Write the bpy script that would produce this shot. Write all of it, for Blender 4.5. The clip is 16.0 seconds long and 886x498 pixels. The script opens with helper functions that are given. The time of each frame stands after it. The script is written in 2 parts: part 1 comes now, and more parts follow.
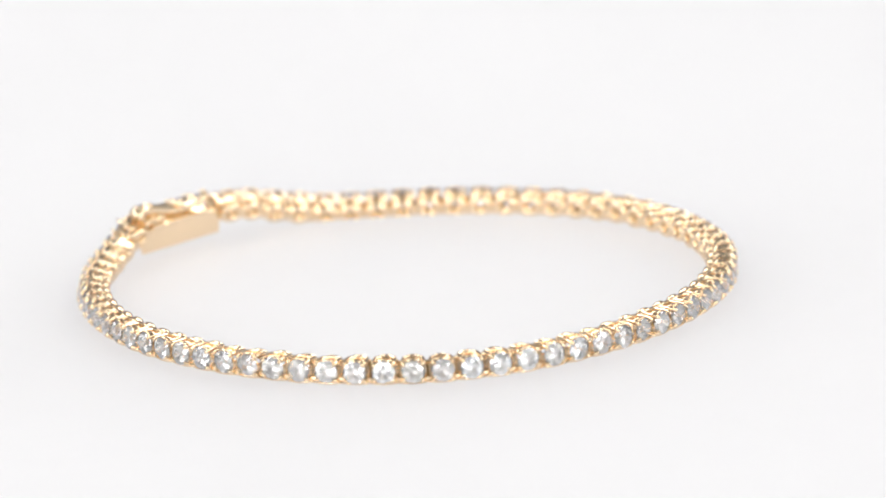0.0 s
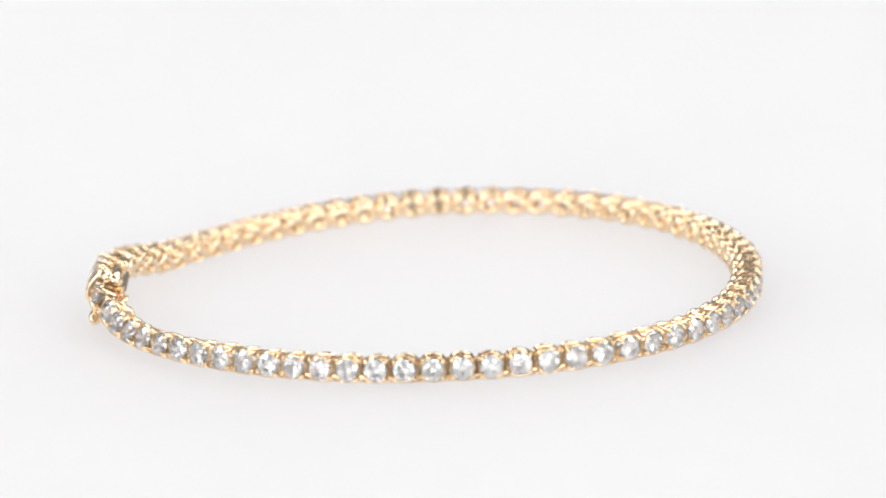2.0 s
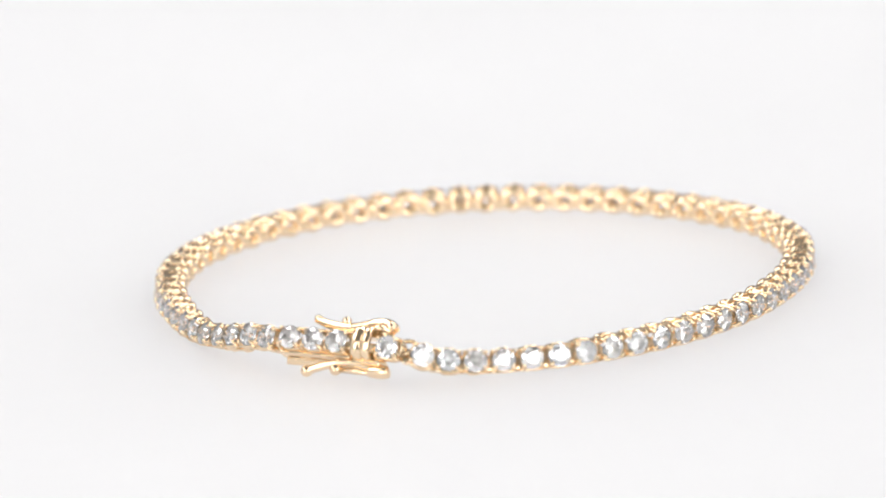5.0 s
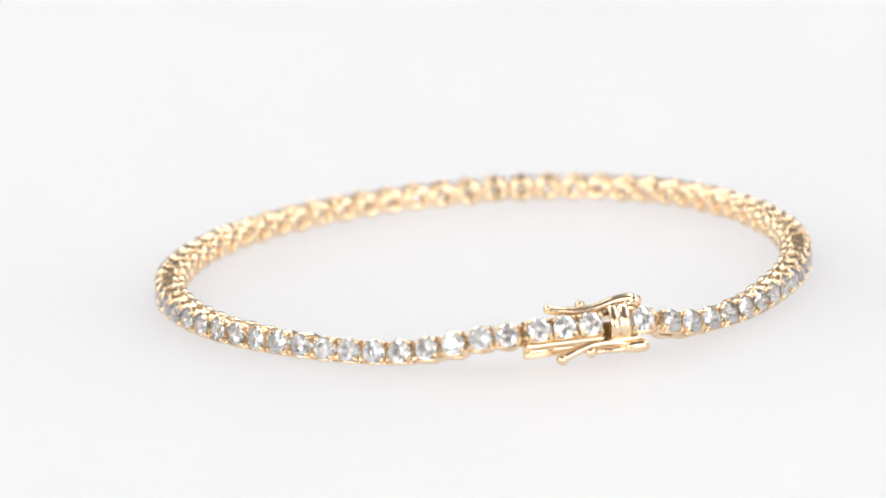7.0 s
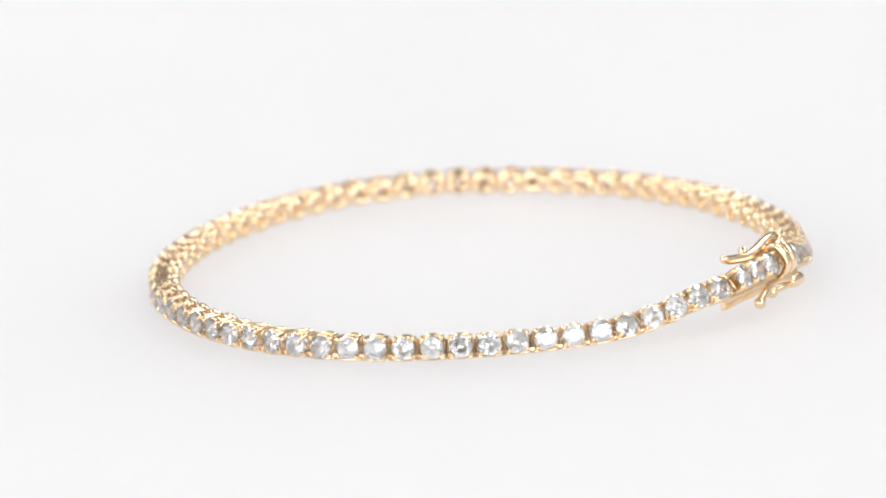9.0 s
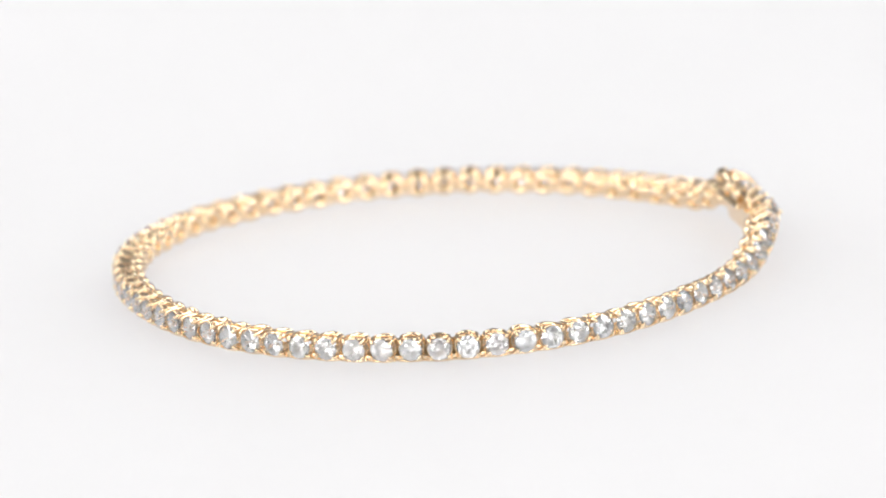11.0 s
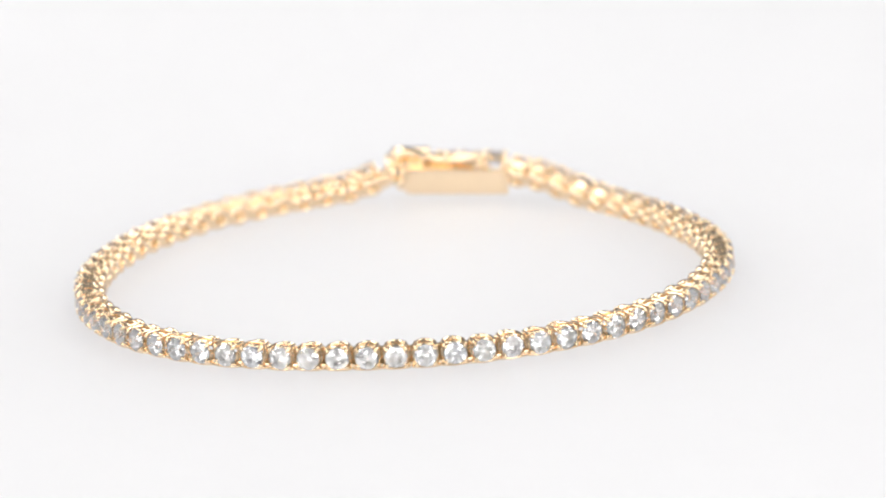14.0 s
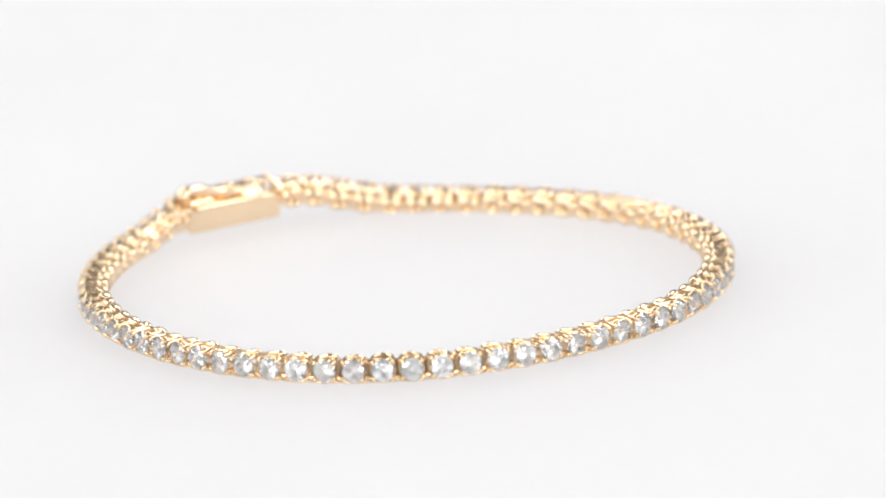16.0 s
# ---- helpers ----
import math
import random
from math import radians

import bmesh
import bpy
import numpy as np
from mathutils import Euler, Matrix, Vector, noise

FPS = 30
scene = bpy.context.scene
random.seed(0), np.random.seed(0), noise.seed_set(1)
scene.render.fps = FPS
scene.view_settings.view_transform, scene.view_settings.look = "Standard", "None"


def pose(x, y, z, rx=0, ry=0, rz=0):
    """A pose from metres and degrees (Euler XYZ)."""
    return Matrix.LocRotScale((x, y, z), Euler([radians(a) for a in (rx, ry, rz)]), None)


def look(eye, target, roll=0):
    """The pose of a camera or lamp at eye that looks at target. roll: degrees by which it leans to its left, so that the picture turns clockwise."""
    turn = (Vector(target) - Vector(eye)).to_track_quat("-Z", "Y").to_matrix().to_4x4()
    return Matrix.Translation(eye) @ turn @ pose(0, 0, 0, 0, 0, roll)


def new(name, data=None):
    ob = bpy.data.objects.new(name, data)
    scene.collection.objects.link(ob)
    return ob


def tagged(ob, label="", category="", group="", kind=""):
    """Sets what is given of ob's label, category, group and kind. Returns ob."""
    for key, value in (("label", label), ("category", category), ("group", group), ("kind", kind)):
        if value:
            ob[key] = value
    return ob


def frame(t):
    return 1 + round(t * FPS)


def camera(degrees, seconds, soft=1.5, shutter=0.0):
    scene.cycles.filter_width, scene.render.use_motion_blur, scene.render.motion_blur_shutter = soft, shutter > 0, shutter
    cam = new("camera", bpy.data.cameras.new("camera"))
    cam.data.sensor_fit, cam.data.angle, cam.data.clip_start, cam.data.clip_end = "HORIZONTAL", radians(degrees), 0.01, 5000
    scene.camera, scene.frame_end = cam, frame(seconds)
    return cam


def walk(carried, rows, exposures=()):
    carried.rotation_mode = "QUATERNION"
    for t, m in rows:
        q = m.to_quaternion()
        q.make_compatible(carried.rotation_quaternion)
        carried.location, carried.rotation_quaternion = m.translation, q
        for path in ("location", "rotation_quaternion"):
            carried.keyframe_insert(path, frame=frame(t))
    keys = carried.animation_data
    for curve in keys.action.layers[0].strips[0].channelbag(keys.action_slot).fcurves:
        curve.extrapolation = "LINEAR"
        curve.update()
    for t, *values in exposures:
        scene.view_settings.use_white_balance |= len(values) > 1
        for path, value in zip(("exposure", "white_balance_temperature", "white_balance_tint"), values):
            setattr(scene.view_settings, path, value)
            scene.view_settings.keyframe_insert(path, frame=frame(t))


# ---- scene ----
# Long lens, held still, looking down a little at the turntable.
cam = camera(5.53, 16.0, soft=1.6)
EYE = (0.0, -0.7721, 0.20965)
AIM = (0.0, -0.7721 + 0.96603, 0.20965 - 0.25843)
walk(cam, [(0.0, look(EYE, AIM, -3.18)), (16.0, look(EYE, AIM, -3.18))])
cam.data.dof.use_dof = True
cam.data.dof.focus_distance = 0.782
cam.data.dof.aperture_fstop = 33.0
scene.view_settings.exposure = -0.31

# ---- light ----
world = bpy.data.worlds.new("studio_dark")
world.use_nodes = True
world.node_tree.nodes["Background"].inputs[0].default_value = (0.9, 0.93, 1.0, 1)
world.node_tree.nodes["Background"].inputs[1].default_value = 0.02
scene.world = world


def softbox(eye, target, wide, high, watts, colour=(1, 1, 1)):
    lamp = bpy.data.lights.new("softbox", "AREA")
    lamp.shape, lamp.size, lamp.size_y = "RECTANGLE", wide, high
    lamp.energy, lamp.color = watts, colour
    ob = new("softbox", lamp)
    ob.matrix_world = look(eye, target)
    return ob


# four compact heads high over the table, and a pair of low panels behind the camera
for side in (-1, 1):
    softbox((side * 0.55, 0.75, 1.3), (0, 0, 0), 0.62, 0.62, 11.0)
    softbox((side * 1.15, -0.1, 1.2), (0, 0, 0), 0.62, 0.62, 9.5)
    softbox((side * 0.66, -1.42, 0.5), (0, 0, 0.02), 1.3, 0.85, 20.0)


# ---- materials ----
def material(name, colour, metal=0.0, rough=0.4, grain=0.0, scale=400.0, bump=0.0, rough_span=0.0):
    m = bpy.data.materials.new(name)
    m.use_nodes = True
    nt = m.node_tree
    bs = nt.nodes["Principled BSDF"]
    bs.inputs["Base Color"].default_value = (*colour, 1)
    bs.inputs["Metallic"].default_value = metal
    bs.inputs["Roughness"].default_value = rough
    tc = nt.nodes.new("ShaderNodeTexCoord")
    fine = nt.nodes.new("ShaderNodeTexNoise")
    fine.inputs["Scale"].default_value, fine.inputs["Detail"].default_value = scale, 4
    nt.links.new(tc.outputs["Object"], fine.inputs["Vector"])
    broad = nt.nodes.new("ShaderNodeTexNoise")
    broad.inputs["Scale"].default_value, broad.inputs["Detail"].default_value = scale / 14, 3
    nt.links.new(tc.outputs["Object"], broad.inputs["Vector"])
    if grain:
        mixed = nt.nodes.new("ShaderNodeMath")
        mixed.operation = "ADD"
        nt.links.new(fine.outputs["Fac"], mixed.inputs[0])
        nt.links.new(broad.outputs["Fac"], mixed.inputs[1])
        ramp = nt.nodes.new("ShaderNodeMapRange")
        ramp.inputs[1].default_value, ramp.inputs[2].default_value = 0.6, 1.4
        ramp.inputs[3].default_value, ramp.inputs[4].default_value = 1 - grain, 1.0
        nt.links.new(mixed.outputs[0], ramp.inputs[0])
        mul = nt.nodes.new("ShaderNodeMix")
        mul.data_type, mul.blend_type = "RGBA", "MULTIPLY"
        mul.inputs[0].default_value = 1.0
        mul.inputs[6].default_value = (*colour, 1)
        nt.links.new(ramp.outputs[0], mul.inputs[7])
        nt.links.new(mul.outputs[2], bs.inputs["Base Color"])
    if rough_span:
        rr = nt.nodes.new("ShaderNodeMapRange")
        rr.inputs[1].default_value, rr.inputs[2].default_value = 0.3, 0.7
        rr.inputs[3].default_value, rr.inputs[4].default_value = rough, rough + rough_span
        nt.links.new(broad.outputs["Fac"], rr.inputs[0])
        nt.links.new(rr.outputs[0], bs.inputs["Roughness"])
    if bump:
        bp = nt.nodes.new("ShaderNodeBump")
        bp.inputs["Strength"].default_value, bp.inputs["Distance"].default_value = bump, 0.00004
        nt.links.new(fine.outputs["Fac"], bp.inputs["Height"])
        nt.links.new(bp.outputs[0], bs.inputs["Normal"])
    return m


GOLD = material("polished_gold", (0.965, 0.757, 0.515), metal=1.0, rough=0.17, grain=0.06, scale=1500.0, bump=0.12, rough_span=0.10)
ACRYLIC = material("white_acrylic", (0.762, 0.755, 0.767), rough=0.28, grain=0.012, scale=260.0, bump=0.03, rough_span=0.06)
# opal acrylic lets light wander under its skin, which softens every shadow on it
opal = ACRYLIC.node_tree.nodes["Principled BSDF"]
opal.inputs["Subsurface Weight"].default_value = 1.0
opal.inputs["Subsurface Radius"].default_value = (1.0, 1.0, 1.0)
opal.inputs["Subsurface Scale"].default_value = 0.10
opal.inputs["Specular IOR Level"].default_value = 0.12
LAMINATE = material("white_laminate", (0.8, 0.8, 0.8), rough=0.45, grain=0.03, scale=60.0, bump=0.1)
PLASTIC = material("grey_plastic", (0.35, 0.35, 0.36), rough=0.45, grain=0.05, scale=200.0, bump=0.2)
PALE_PAINT = material("pale_studio_paint", (0.75, 0.745, 0.74), rough=0.8, grain=0.12, scale=12.0, bump=0.3)
GREY_PAINT = material("grey_studio_paint", (0.26, 0.257, 0.254), rough=0.8, grain=0.15, scale=12.0, bump=0.3)
FLOORING = material("studio_floor", (0.25, 0.24, 0.23), rough=0.6, grain=0.1, scale=10.0, bump=0.3)


def gem_material():
    """Diamond with fine clouds in it, each stone a slightly different white."""
    m = bpy.data.materials.new("diamond")
    m.use_nodes = True
    nt = m.node_tree
    bs = nt.nodes["Principled BSDF"]
    bs.inputs["Roughness"].default_value = 0.05
    bs.inputs["IOR"].default_value = 2.4
    info = nt.nodes.new("ShaderNodeObjectInfo")
    tint = nt.nodes.new("ShaderNodeValToRGB")
    stops = tint.color_ramp.elements
    stops[0].position, stops[0].color = 0.0, (1.0, 0.965, 0.955, 1)
    stops[1].position, stops[1].color = 1.0, (0.965, 0.98, 1.0, 1)
    warm = stops.new(0.4)
    warm.color = (1.0, 0.985, 0.955, 1)
    clear = stops.new(0.7)
    clear.color = (0.995, 0.995, 0.995, 1)
    nt.links.new(info.outputs["Random"], tint.inputs[0])
    nt.links.new(tint.outputs[0], bs.inputs["Base Color"])
    where = nt.nodes.new("ShaderNodeTexCoord")
    shift = nt.nodes.new("ShaderNodeVectorMath")
    shift.operation = "ADD"
    nt.links.new(where.outputs["Object"], shift.inputs[0])
    nt.links.new(info.outputs["Random"], shift.inputs[1])
    cloud = nt.nodes.new("ShaderNodeTexNoise")
    cloud.inputs["Scale"].default_value, cloud.inputs["Detail"].default_value = 1700.0, 3
    nt.links.new(shift.outputs[0], cloud.inputs["Vector"])
    span = nt.nodes.new("ShaderNodeMapRange")
    span.inputs[1].default_value, span.inputs[2].default_value = 0.35, 0.65
    span.inputs[3].default_value, span.inputs[4].default_value = 0.76, 1.0
    nt.links.new(cloud.outputs["Fac"], span.inputs[0])
    nt.links.new(span.outputs[0], bs.inputs["Transmission Weight"])
    return m


GEM = gem_material()

MM = 0.001


# ---- mesh helpers (sizes in millimetres) ----
def tube(bm, pts, radius, seg=8, closed=False, flat=1.0, up=(0, 0, 1)):
    """A wire through pts; radius may be one number or one for each point; flat squeezes it across up."""
    pts = [Vector(p) for p in pts]
    n = len(pts)
    radii = radius if isinstance(radius, (list, tuple)) else [radius] * n
    rings = []
    for i, p in enumerate(pts):
        a = pts[i - 1] if (closed or i) else p
        b = pts[(i + 1) % n] if (closed or i < n - 1) else p
        t = (b - a).normalized()
        side = t.cross(Vector(up))
        if side.length < 0.05:
            side = t.cross(Vector((0, 1, 0)))
        side.normalize()
        lift = side.cross(t).normalized()
        rings.append([bm.verts.new(p + radii[i] * (math.cos(2 * math.pi * k / seg) * side + flat * math.sin(2 * math.pi * k / seg) * lift)) for k in range(seg)])
    for i in range(n if closed else n - 1):
        r, s = rings[i], rings[(i + 1) % n]
        for k in range(seg):
            bm.faces.new((r[k], r[(k + 1) % seg], s[(k + 1) % seg], s[k])).smooth = True
    if not closed:
        bm.faces.new(rings[0][::-1])
        bm.faces.new(rings[-1])


def smooth_path(pts, steps=5):
    """Catmull-Rom through pts."""
    pts = [Vector(p) for p in pts]
    q = [2 * pts[0] - pts[1]] + pts + [2 * pts[-1] - pts[-2]]
    out = []
    for i in range(1, len(q) - 2):
        for k in range(steps):
            u = k / steps
            out.append(0.5 * ((2 * q[i]) + (q[i + 1] - q[i - 1]) * u + (2 * q[i - 1] - 5 * q[i] + 4 * q[i + 1] - q[i + 2]) * u * u
                              + (3 * q[i] - q[i - 1] - 3 * q[i + 1] + q[i + 2]) * u ** 3))
    out.append(pts[-1])
    return out


def ball(bm, centre, r, squash=(1, 1, 1), level=2):
    made = bmesh.ops.create_icosphere(bm, subdivisions=level, radius=r, matrix=Matrix.Translation(centre) @ Matrix.Diagonal((*squash, 1)))
    for v in made["verts"]:
        for f in v.link_faces:
            f.smooth = True


def slab(bm, lo, hi, bevel=0.1, seg=2):
    """A box from corner lo to corner hi with rounded edges."""
    lo, hi = Vector(lo), Vector(hi)
    made = bmesh.ops.create_cube(bm, size=1.0, matrix=Matrix.Translation((lo + hi) / 2) @ Matrix.Diagonal((*(hi - lo), 1)))
    if bevel:
        edges = list({e for v in made["verts"] for e in v.link_edges})
        bmesh.ops.bevel(bm, geom=edges, offset=bevel, segments=seg, affect="EDGES", profile=0.6)


def oval(half_x, half_z, y, n=24, power=2.6, dz=0.0):
    """A rounded loop standing across the y axis."""
    out = []
    for k in range(n):
        a = 2 * math.pi * k / n
        c, s = math.cos(a), math.sin(a)
        out.append((half_x * math.copysign(abs(c) ** (2 / power), c), y, dz + half_z * math.copysign(abs(s) ** (2 / power), s)))
    return out


def saddle(bm, path, profile):
    """A strap bent along path, in a plane across x; profile gives its section as (x, height over the path)."""
    rows = []
    for i, p in enumerate(path):
        t = (path[min(i + 1, len(path) - 1)] - path[max(i - 1, 0)]).normalized()
        out = t.cross(Vector((1, 0, 0)))
        rows.append([bm.verts.new(Vector((x, p.y, p.z)) + h * out) for x, h in profile])
    n = len(profile)
    for a, b in zip(rows, rows[1:]):
        for k in range(n):
            bm.faces.new((a[k], a[(k + 1) % n], b[(k + 1) % n], b[k])).smooth = k < n - 1
    bm.faces.new(rows[0][::-1])
    bm.faces.new(rows[-1])


def mesh_of(name, bm, mat, scale=MM):
    bmesh.ops.recalc_face_normals(bm, faces=bm.faces)
    if scale != 1.0:
        bmesh.ops.scale(bm, vec=(scale, scale, scale), verts=bm.verts)
    me = bpy.data.meshes.new(name)
    bm.to_mesh(me)
    bm.free()
    me.materials.append(mat)
    return me


def part(name, data, parent, m=None, label=""):
    """One mesh object under a thing or part, at the pose m in its space."""
    ob = new(name, data)
    ob.parent = parent
    if m is not None:
        ob.matrix_basis = m
    return tagged(ob, label)


# ---- the studio round the table ----
def wall_panel(name, lo, hi, mat, label, category):
    bm = bmesh.new()
    slab(bm, lo, hi, 0.0)
    return tagged(new(name, mesh_of(name, bm, mat, 1.0)), label, category, kind="structure")


wall_panel("floor", (-1.6, -1.6, -0.85), (1.6, 1.6, -0.77), FLOORING, "plain grey studio floor", "floor")
wall_panel("ceiling", (-1.6, -1.6, 1.6), (1.6, 1.6, 1.68), GREY_PAINT, "plain grey studio ceiling", "ceiling")
wall_panel("wall_north", (-1.5, 1.5, -0.77), (1.5, 1.6, 1.6), GREY_PAINT, "plain grey studio wall", "wall")
wall_panel("wall_south", (-1.5, -1.6, -0.77), (1.5, -1.5, 1.6), GREY_PAINT, "plain grey studio wall", "wall")
wall_panel("wall_west", (-1.6, -1.6, -0.77), (-1.5, 1.6, 1.6), PALE_PAINT, "plain pale grey studio wall", "wall")
wall_panel("wall_east", (1.5, -1.6, -0.77), (1.6, 1.6, 1.6), PALE_PAINT, "plain pale grey studio wall", "wall")


def build_table():
    root = tagged(new("table"), "white laminate studio table under the turntable", "table")
    root.location = (0, 0.05, -0.77)
    bm = bmesh.new()
    slab(bm, (-600, -450, 676), (600, 550, 702), 3)
    part("tabletop", mesh_of("tabletop", bm, LAMINATE), root)
    bm = bmesh.new()
    slab(bm, (-25, -25, 0), (25, 25, 676), 2)
    leg = mesh_of("leg", bm, LAMINATE)
    for x in (-0.55, 0.55):
        for y in (-0.4, 0.5):
            part("leg", leg, root, Matrix.Translation((x, y, 0)))
    return root


build_table()


def build_turntable():
    """A round white board on a low drive, its top at z = 0."""
    root = tagged(new("turntable"), "glossy white round turntable that turns under the bracelet", "turntable")
    bm = bmesh.new()
    n, r = 128, 180.0
    rings = []
    for z, rr in ((-60, r - 1), (-59, r), (-1, r), (0, r - 1)):
        rings.append([bm.verts.new((rr * math.cos(2 * math.pi * k / n), rr * math.sin(2 * math.pi * k / n), z)) for k in range(n)])
    for a, b in zip(rings, rings[1:]):
        for k in range(n):
            bm.faces.new((a[k], a[(k + 1) % n], b[(k + 1) % n], b[k]))
    bm.faces.new(rings[0][::-1])
    bm.faces.new(rings[-1])
    part("platter", mesh_of("platter", bm, ACRYLIC), root)
    bm = bmesh.new()
    bmesh.ops.create_cone(bm, cap_ends=True, segments=64, radius1=95, radius2=90, depth=8.0, matrix=Matrix.Translation((0, 0, -64)))
    part("drive", mesh_of("drive", bm, PLASTIC), root, label="grey plastic drive under the platter")
    return root


turntable = build_turntable()


# ---- the bracelet ----
def gem_mesh(radius):
    """A round brilliant with its table towards +y."""
    bm = bmesh.new()
    rows = [(0.54, 0.32, 8, 0.0), (0.79, 0.20, 8, 0.5), (1.0, 0.035, 16, 0.0), (1.0, -0.035, 16, 0.0), (0.78, -0.25, 16, 0.5), (0.52, -0.475, 16, 0.0), (0.25, -0.68, 8, 0.5), (0.03, -0.85, 8, 0.0)]
    for r, y, n, turn in rows:
        for k in range(n):
            a = 2 * math.pi * (k + turn) / n
            bm.verts.new((radius * r * math.cos(a), radius * y, radius * r * math.sin(a)))
    made = bmesh.ops.convex_hull(bm, input=bm.verts)
    loose = [v for v in bm.verts if not v.link_faces]
    bmesh.ops.delete(bm, geom=loose, context="VERTS")
    return mesh_of("stone", bm, GEM)


def claws(bm, cx=0.0, depth=1.85, cz=0.0):
    """Four claws that hold a stone, rising from the back to rounded tips over its edge."""
    for sx in (-1, 1):
        for sz in (-1, 1):
            tube(bm, [(cx + sx * 0.78, -depth, cz + sz * 0.70), (cx + sx * 0.86, -1.3, cz + sz * 0.77), (cx + sx * 0.91, -0.5, cz + sz * 0.79), (cx + sx * 0.90, 0.0, cz + sz * 0.76), (cx + sx * 0.80, 0.24, cz + sz * 0.69)],
                 [0.14, 0.15, 0.15, 0.15, 0.13], 8, flat=1.2)
            ball(bm, (cx + sx * 0.79, 0.24, cz + sz * 0.68), 0.17, level=1)


def setting_mesh():
    """One link: claws, two side rails and a pierced back, with the hinge bar to its neighbour."""
    bm = bmesh.new()
    claws(bm)
    tube(bm, oval(1.04, 0.82, -0.72, 28, 2.8), 0.14, 6, True, up=(0, 1, 0))
    tube(bm, oval(1.02, 0.9, -1.38, 28, 2.8), 0.15, 6, True, up=(0, 1, 0))
    tube(bm, [(-0.62, -0.16, 0.82), (-0.32, -0.12, 0.95), (0, -0.1, 1.0), (0.32, -0.12, 0.95), (0.62, -0.16, 0.82)], 0.11, 6)
    tube(bm, [(-1.2, -0.2, -0.93), (-0.6, -0.12, -0.98), (0, -0.1, -1.0), (0.6, -0.12, -0.98), (1.2, -0.2, -0.93)], 0.12, 6)
    tube(bm, oval(0.86, 0.66, -1.98, 24, 2.0), 0.34, 8, True, up=(0, 1, 0))
    tube(bm, oval(0.62, 0.46, -1.6, 20, 2.0), 0.28, 6, True, up=(0, 1, 0))
    slab(bm, (0.8, -2.1, -0.8), (1.65, -1.5, 0.5), 0.2)
    slab(bm, (-0.55, -1.9, 0.55), (0.55, -0.62, 0.8), 0.11)
    slab(bm, (0.98, -1.55, -0.95), (1.48, -0.25, -0.55), 0.08)
    return mesh_of("setting", bm, GOLD)


# Centre line of the chain: a slightly uneven ring, given as a radius round its own middle.
MIDDLE = (-3.0, -3.3)
SHAPE = (28.614, -0.388, 1.054, -0.149, -0.234, 0.051, 0.668, -0.134, -0.017, 0.077, -0.143)
FIRST, LAST, LINKS = 123.2, -209.6, 68


def line_at(a):
    r = SHAPE[0] - 0.2
    for k in range(1, 6):
        r += SHAPE[2 * k - 1] * math.cos(k * a) + SHAPE[2 * k] * math.sin(k * a)
    r += 0.26 * math.exp(-((math.degrees(a) - 12.0) / 40.0) ** 2)
    # the clasp rests on its lower lever and lifts the ends of the chain
    first, last = math.degrees(a) - FIRST, LAST - math.degrees(a)
    z = 1.12 + 1.7 * math.exp(-(first / 13.0) ** 2) + 0.95 * math.exp(-abs(last) / 4.5) + 0.28 * math.exp(-(last / 24.0) ** 2)
    return Vector((MIDDLE[0] + r * math.cos(a), MIDDLE[1] + r * math.sin(a), z))


def facing(p, tangent, lean=0.0):
    """Pose of a link at p (millimetres): x along the chain, y outwards, z up."""
    x = tangent.normalized()
    y = Vector((0, 0, 1)).cross(x).normalized()
    z = x.cross(y)
    m = Matrix.Identity(4)
    for i, axis in enumerate((x, y, z)):
        for j in range(3):
            m[j][i] = axis[j]
    m.translation = p * MM
    return m @ pose(0, 0, 0, lean, 0, 0)


bracelet = tagged(new("bracelet"), "yellow gold tennis bracelet set with round clear diamonds, closed clasp", "bracelet")
STONE = gem_mesh(1.01)
SETTING = setting_mesh()

# links at equal steps along the line
fine = [math.radians(FIRST + (LAST - FIRST) * i / 4000) for i in range(4001)]
points = [line_at(a) for a in fine]
run = [0.0]
for p, q in zip(points, points[1:]):
    run.append(run[-1] + (q - p).length)
rng = random.Random(4)
for i in range(LINKS):
    # the links lie a little unevenly along the chain
    slack = -0.05 - 0.2 * math.sin(2 * math.pi * i / (LINKS - 1)) - 0.15 * math.exp(-((LINKS - 1 - i) / 1.2) ** 2)
    want = run[-1] * max(i + slack, 0.0) / (LINKS - 1)
    j = min(range(len(run)), key=lambda k: abs(run[k] - want))
    j0, j1 = max(j - 8, 0), min(j + 8, 4000)
    m = facing(points[j], points[j1] - points[j0], 28 * math.exp(-(i / 10) ** 2) + 28 * math.exp(-((LINKS - 1 - i) / 5.5) ** 2) + rng.uniform(-2.0, 2.0))
    setting = part("link", SETTING, bracelet, m)
    part("stone", STONE, setting, pose(0, 0, 0, 0, rng.choice((0, 22.5, 11.0, 33.0)), 0) @ pose(0, 0, 0, rng.uniform(-6, 6), 0, rng.uniform(-6, 6)), "clear round brilliant-cut diamond")


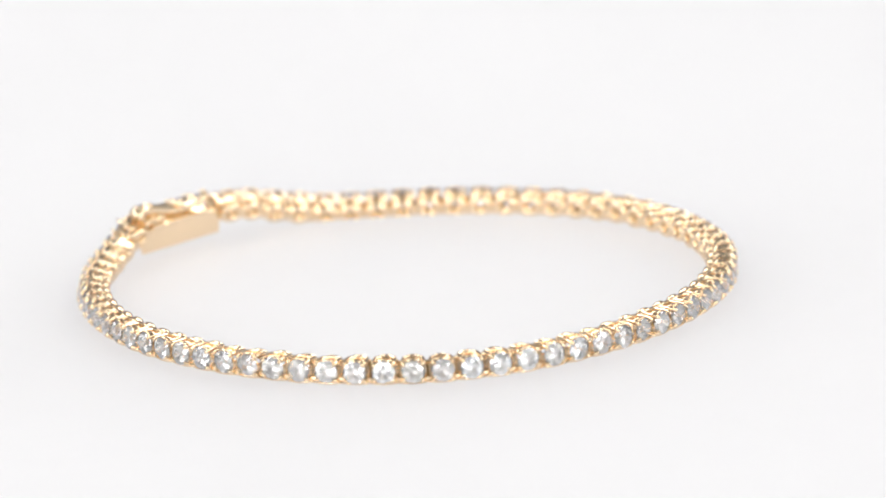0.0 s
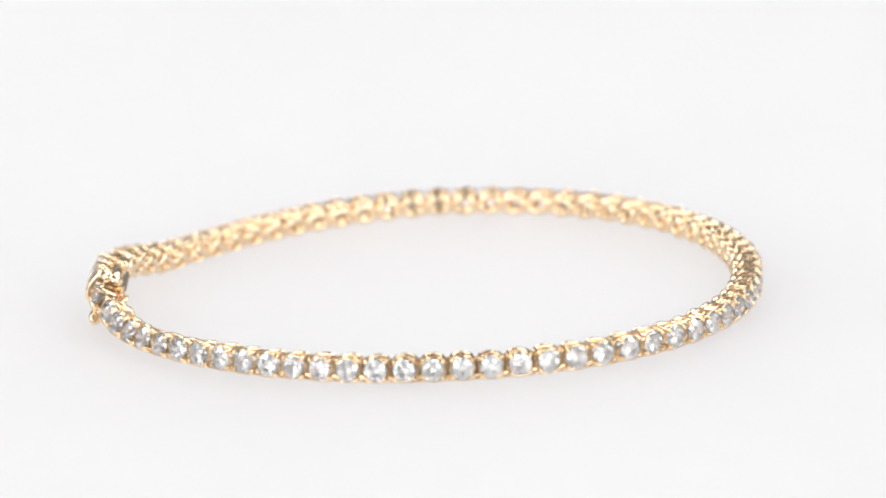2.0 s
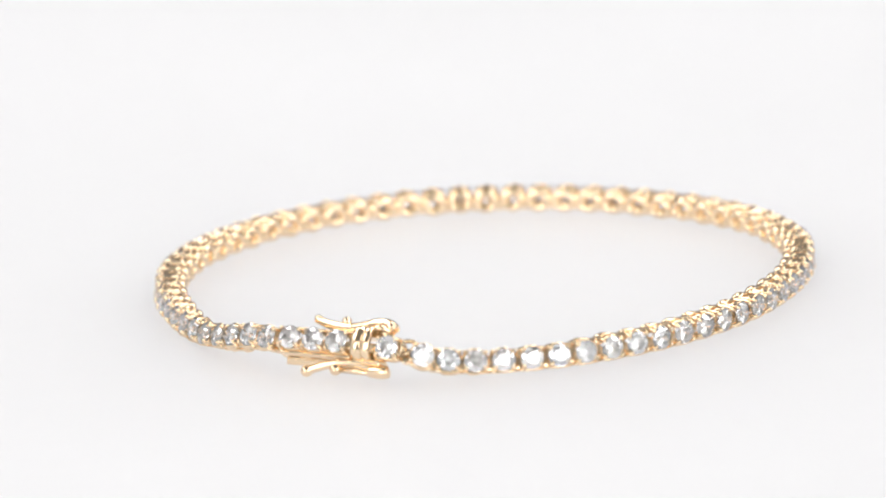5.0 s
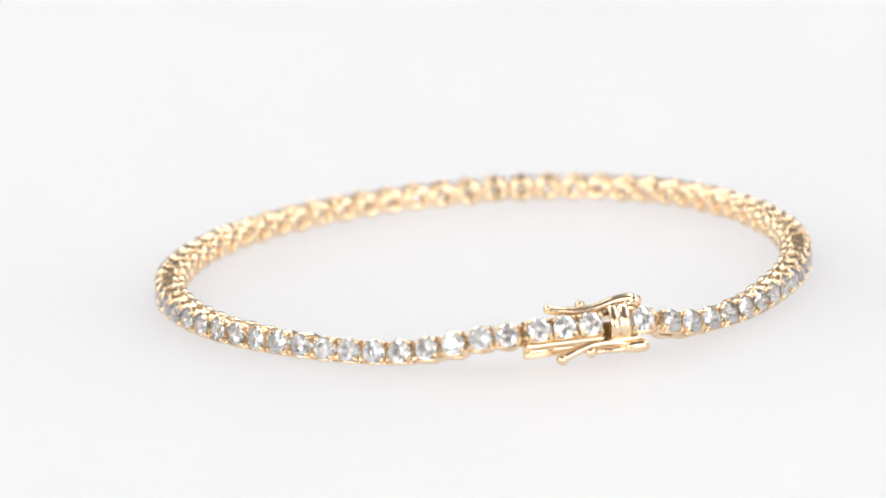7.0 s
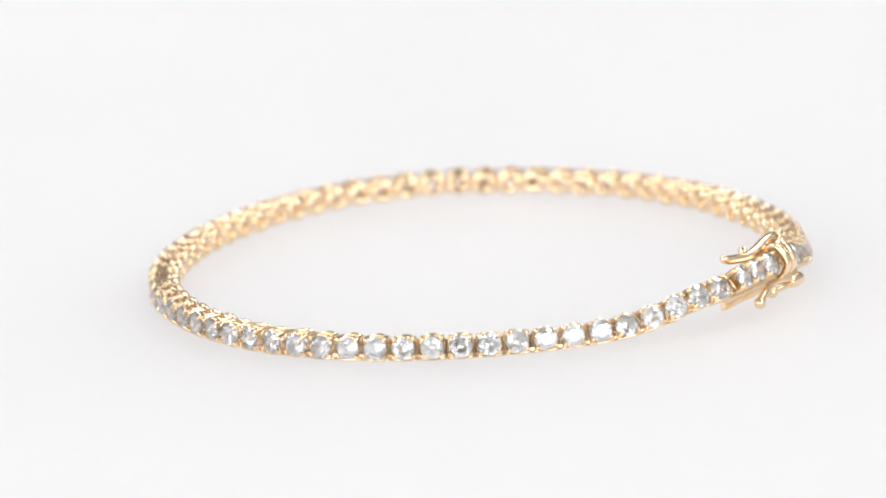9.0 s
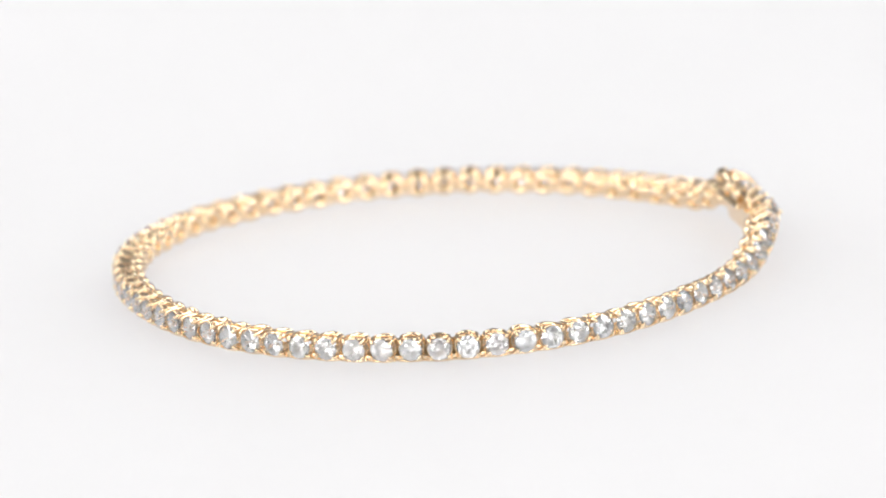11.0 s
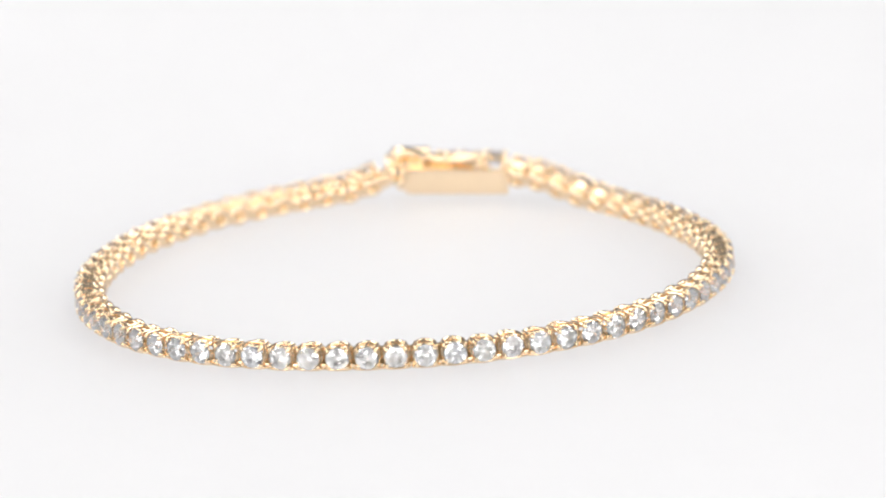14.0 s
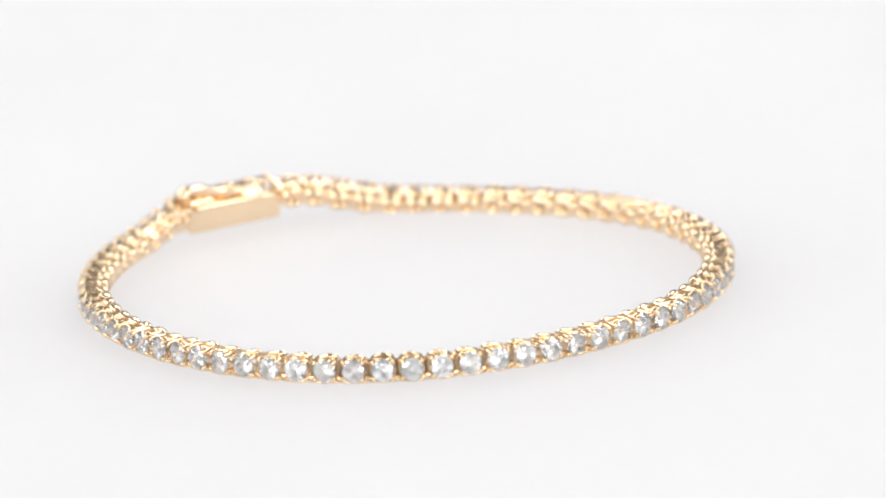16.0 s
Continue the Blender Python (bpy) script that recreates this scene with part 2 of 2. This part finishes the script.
# ---- the clasp ----
def build_clasp():
    """Box clasp with three stones, a double band and a safety lever on each side; x runs from the tongue to the first link. It lies leaned back on its lower lever."""
    at = facing(Vector((-23.5, 19.0, 3.22)), Vector((0.707, 0.707, 0.0)), 32.0)
    bm = bmesh.new()
    slab(bm, (-6.0, -2.95, -1.6), (3.4, -2.55, 0.8), 0.16)
    bmesh.ops.rotate(bm, cent=(0, -2.95, -1.35), matrix=Matrix.Rotation(radians(-24), 3, "X"), verts=bm.verts)
    # lower side of the box: two rails with slots between their posts
    slab(bm, (-5.6, -2.6, -1.28), (3.4, -2.2, -0.95), 0.1)
    slab(bm, (-3.4, -1.7, -1.24), (3.4, -0.8, -0.92), 0.1)
    for x0, x1 in ((2.8, 3.4), (0.7, 1.4), (-3.4, -0.9)):
        slab(bm, (x0, -2.3, -1.26), (x1, -1.6, -0.93), 0.06)
    # upper side, open at its end
    slab(bm, (-5.6, -2.6, 0.85), (0.6, -1.0, 1.2), 0.12)
    for x in (-3.3, -1.1, 1.1, 3.3):
        slab(bm, (x - 0.16, -2.2, -1.1), (x + 0.16, -0.9, 1.1), 0.06)
    for z in (-1, 1):
        slab(bm, (-6.4, -2.3, z * 1.35 - 0.28), (-3.9, -0.7, z * 1.35 + 0.28), 0.16)
    for x in (-2.25, 0.0, 2.2):
        claws(bm, x, 1.9)
        tube(bm, [(x + p[0], p[1], p[2]) for p in oval(1.04, 0.82, -0.72, 28, 2.8)], 0.14, 6, True, up=(0, 1, 0))
    body = part("clasp", mesh_of("clasp", bm, GOLD), bracelet, at, "polished gold box clasp with two safety levers")
    for x in (-2.25, 0.0, 2.2):
        part("stone", STONE, body, pose(x * MM, 0, 0, 0, 10 + 20 * x, 0), "clear round brilliant-cut diamond")
    bm = bmesh.new()
    saddle(bm, smooth_path([(0, -2.0, -1.3), (0, -0.6, -1.2), (0, 0.1, -0.9), (0, 0.36, -0.3), (0, 0.38, 0.4), (0, 0.15, 1.1), (0, -0.5, 1.45), (0, -2.0, 1.45)], 4),
           [(-5.62, -0.2), (-5.6, 0.08), (-5.5, 0.16), (-5.2, 0.2), (-4.92, 0.16), (-4.84, 0.04), (-4.7, 0.04), (-4.62, 0.16), (-4.3, 0.2), (-3.98, 0.16), (-3.88, 0.08), (-3.86, -0.2)])
    part("band", mesh_of("band", bm, GOLD), body)
    # upper lever, shut against the box
    bm = bmesh.new()
    tube(bm, smooth_path([(-6.9, -1.2, 1.5), (-6.4, -1.2, 2.05), (-5.2, -1.25, 2.1), (-3.8, -1.4, 1.8), (-2.4, -1.6, 1.6), (-1.0, -1.75, 1.75), (0.1, -1.8, 1.95), (0.75, -1.85, 2.2)], 5), [0.5 - 0.13 * k / 35 for k in range(36)], 10)
    ball(bm, (0.75, -1.85, 2.22), 0.42)
    ball(bm, (-2.0, -1.7, 2.15), 0.46)
    ball(bm, (-6.6, -1.2, 1.85), 0.6, (1.1, 1.2, 0.9))
    tube(bm, smooth_path([(-6.7, -0.8, 1.3), (-6.2, -0.3, 1.5), (-5.6, -0.25, 1.4), (-5.2, -0.6, 1.2)], 4), 0.24, 8)
    part("lever", mesh_of("lever", bm, GOLD), body)
    # lower lever, standing off a little
    bm = bmesh.new()
    tube(bm, smooth_path([(-6.6, -1.35, -2.05), (-5.2, -1.3, -1.75), (-3.7, -1.2, -1.5), (-2.3, -1.15, -1.6), (-0.9, -1.1, -2.0), (0.5, -1.1, -2.55)], 5), 0.36, 10)
    tube(bm, [(-6.4, -1.35, -2.2), (-4.4, -1.3, -2.2), (-2.1, -1.3, -2.15)], 0.24, 8)
    ball(bm, (0.5, -1.1, -2.56), 0.52)
    ball(bm, (-2.1, -1.25, -2.15), 0.54)
    tube(bm, smooth_path([(-7.1, -1.35, -1.95), (-6.9, -1.35, -2.0), (-6.2, -1.35, -2.05), (-5.4, -1.32, -2.05), (-5.1, -1.3, -2.0)], 3), [0.3, 0.42, 0.5, 0.55, 0.58, 0.6, 0.6, 0.58, 0.56, 0.53, 0.48, 0.4, 0.3], 12)
    part("lever", mesh_of("lever", bm, GOLD), body)
    # tongue with its own stone, and the ring that ties it to the chain
    tongue = part("tongue", SETTING, bracelet, facing(Vector((-28.1, 13.9, 2.95)), Vector((0.64, 0.76, 0.06)), 26.0))
    part("stone", STONE, tongue, None, "clear round brilliant-cut diamond")
    bm = bmesh.new()
    tube(bm, [(0.75 * math.cos(a), 0, 0.75 * math.sin(a)) for a in [2 * math.pi * k / 20 for k in range(20)]], 0.2, 7, True, up=(0, 1, 0))
    part("ring", mesh_of("ring", bm, GOLD), bracelet, facing(Vector((-28.3, 12.3, 2.45)), Vector((0.5, 0.85, 0.1))) @ pose(0, -0.001, 0, 60, 0, 0))


build_clasp()


# ---- what turns ----
TURN = [(0.0, 0.0), (0.5, 10.17), (1.0, 21.69), (1.5, 31.73), (2.0, 43.06), (2.5, 53.01), (3.0, 64.12), (3.5, 74.2), (4.0, 85.65), (4.5, 95.59),
        (5.0, 106.79), (7.5, 158.89), (8.0, 170.08), (8.5, 180.25), (9.0, 191.33), (11.5, 249.05), (12.0, 259.78), (12.5, 270.51), (13.0, 281.25),
        (13.5, 292.05), (14.0, 302.91), (14.5, 313.7), (15.0, 324.54), (15.5, 335.27), (16.0, 346.07)]
WOBBLE = pose(0, 0, 0, 0.196, 0.314, 0)


def motions():
    rows = [(t, pose(0, 0, 0, 0, 0, a) @ WOBBLE) for t, a in TURN]
    walk(turntable, rows)
    walk(bracelet, rows)


motions()
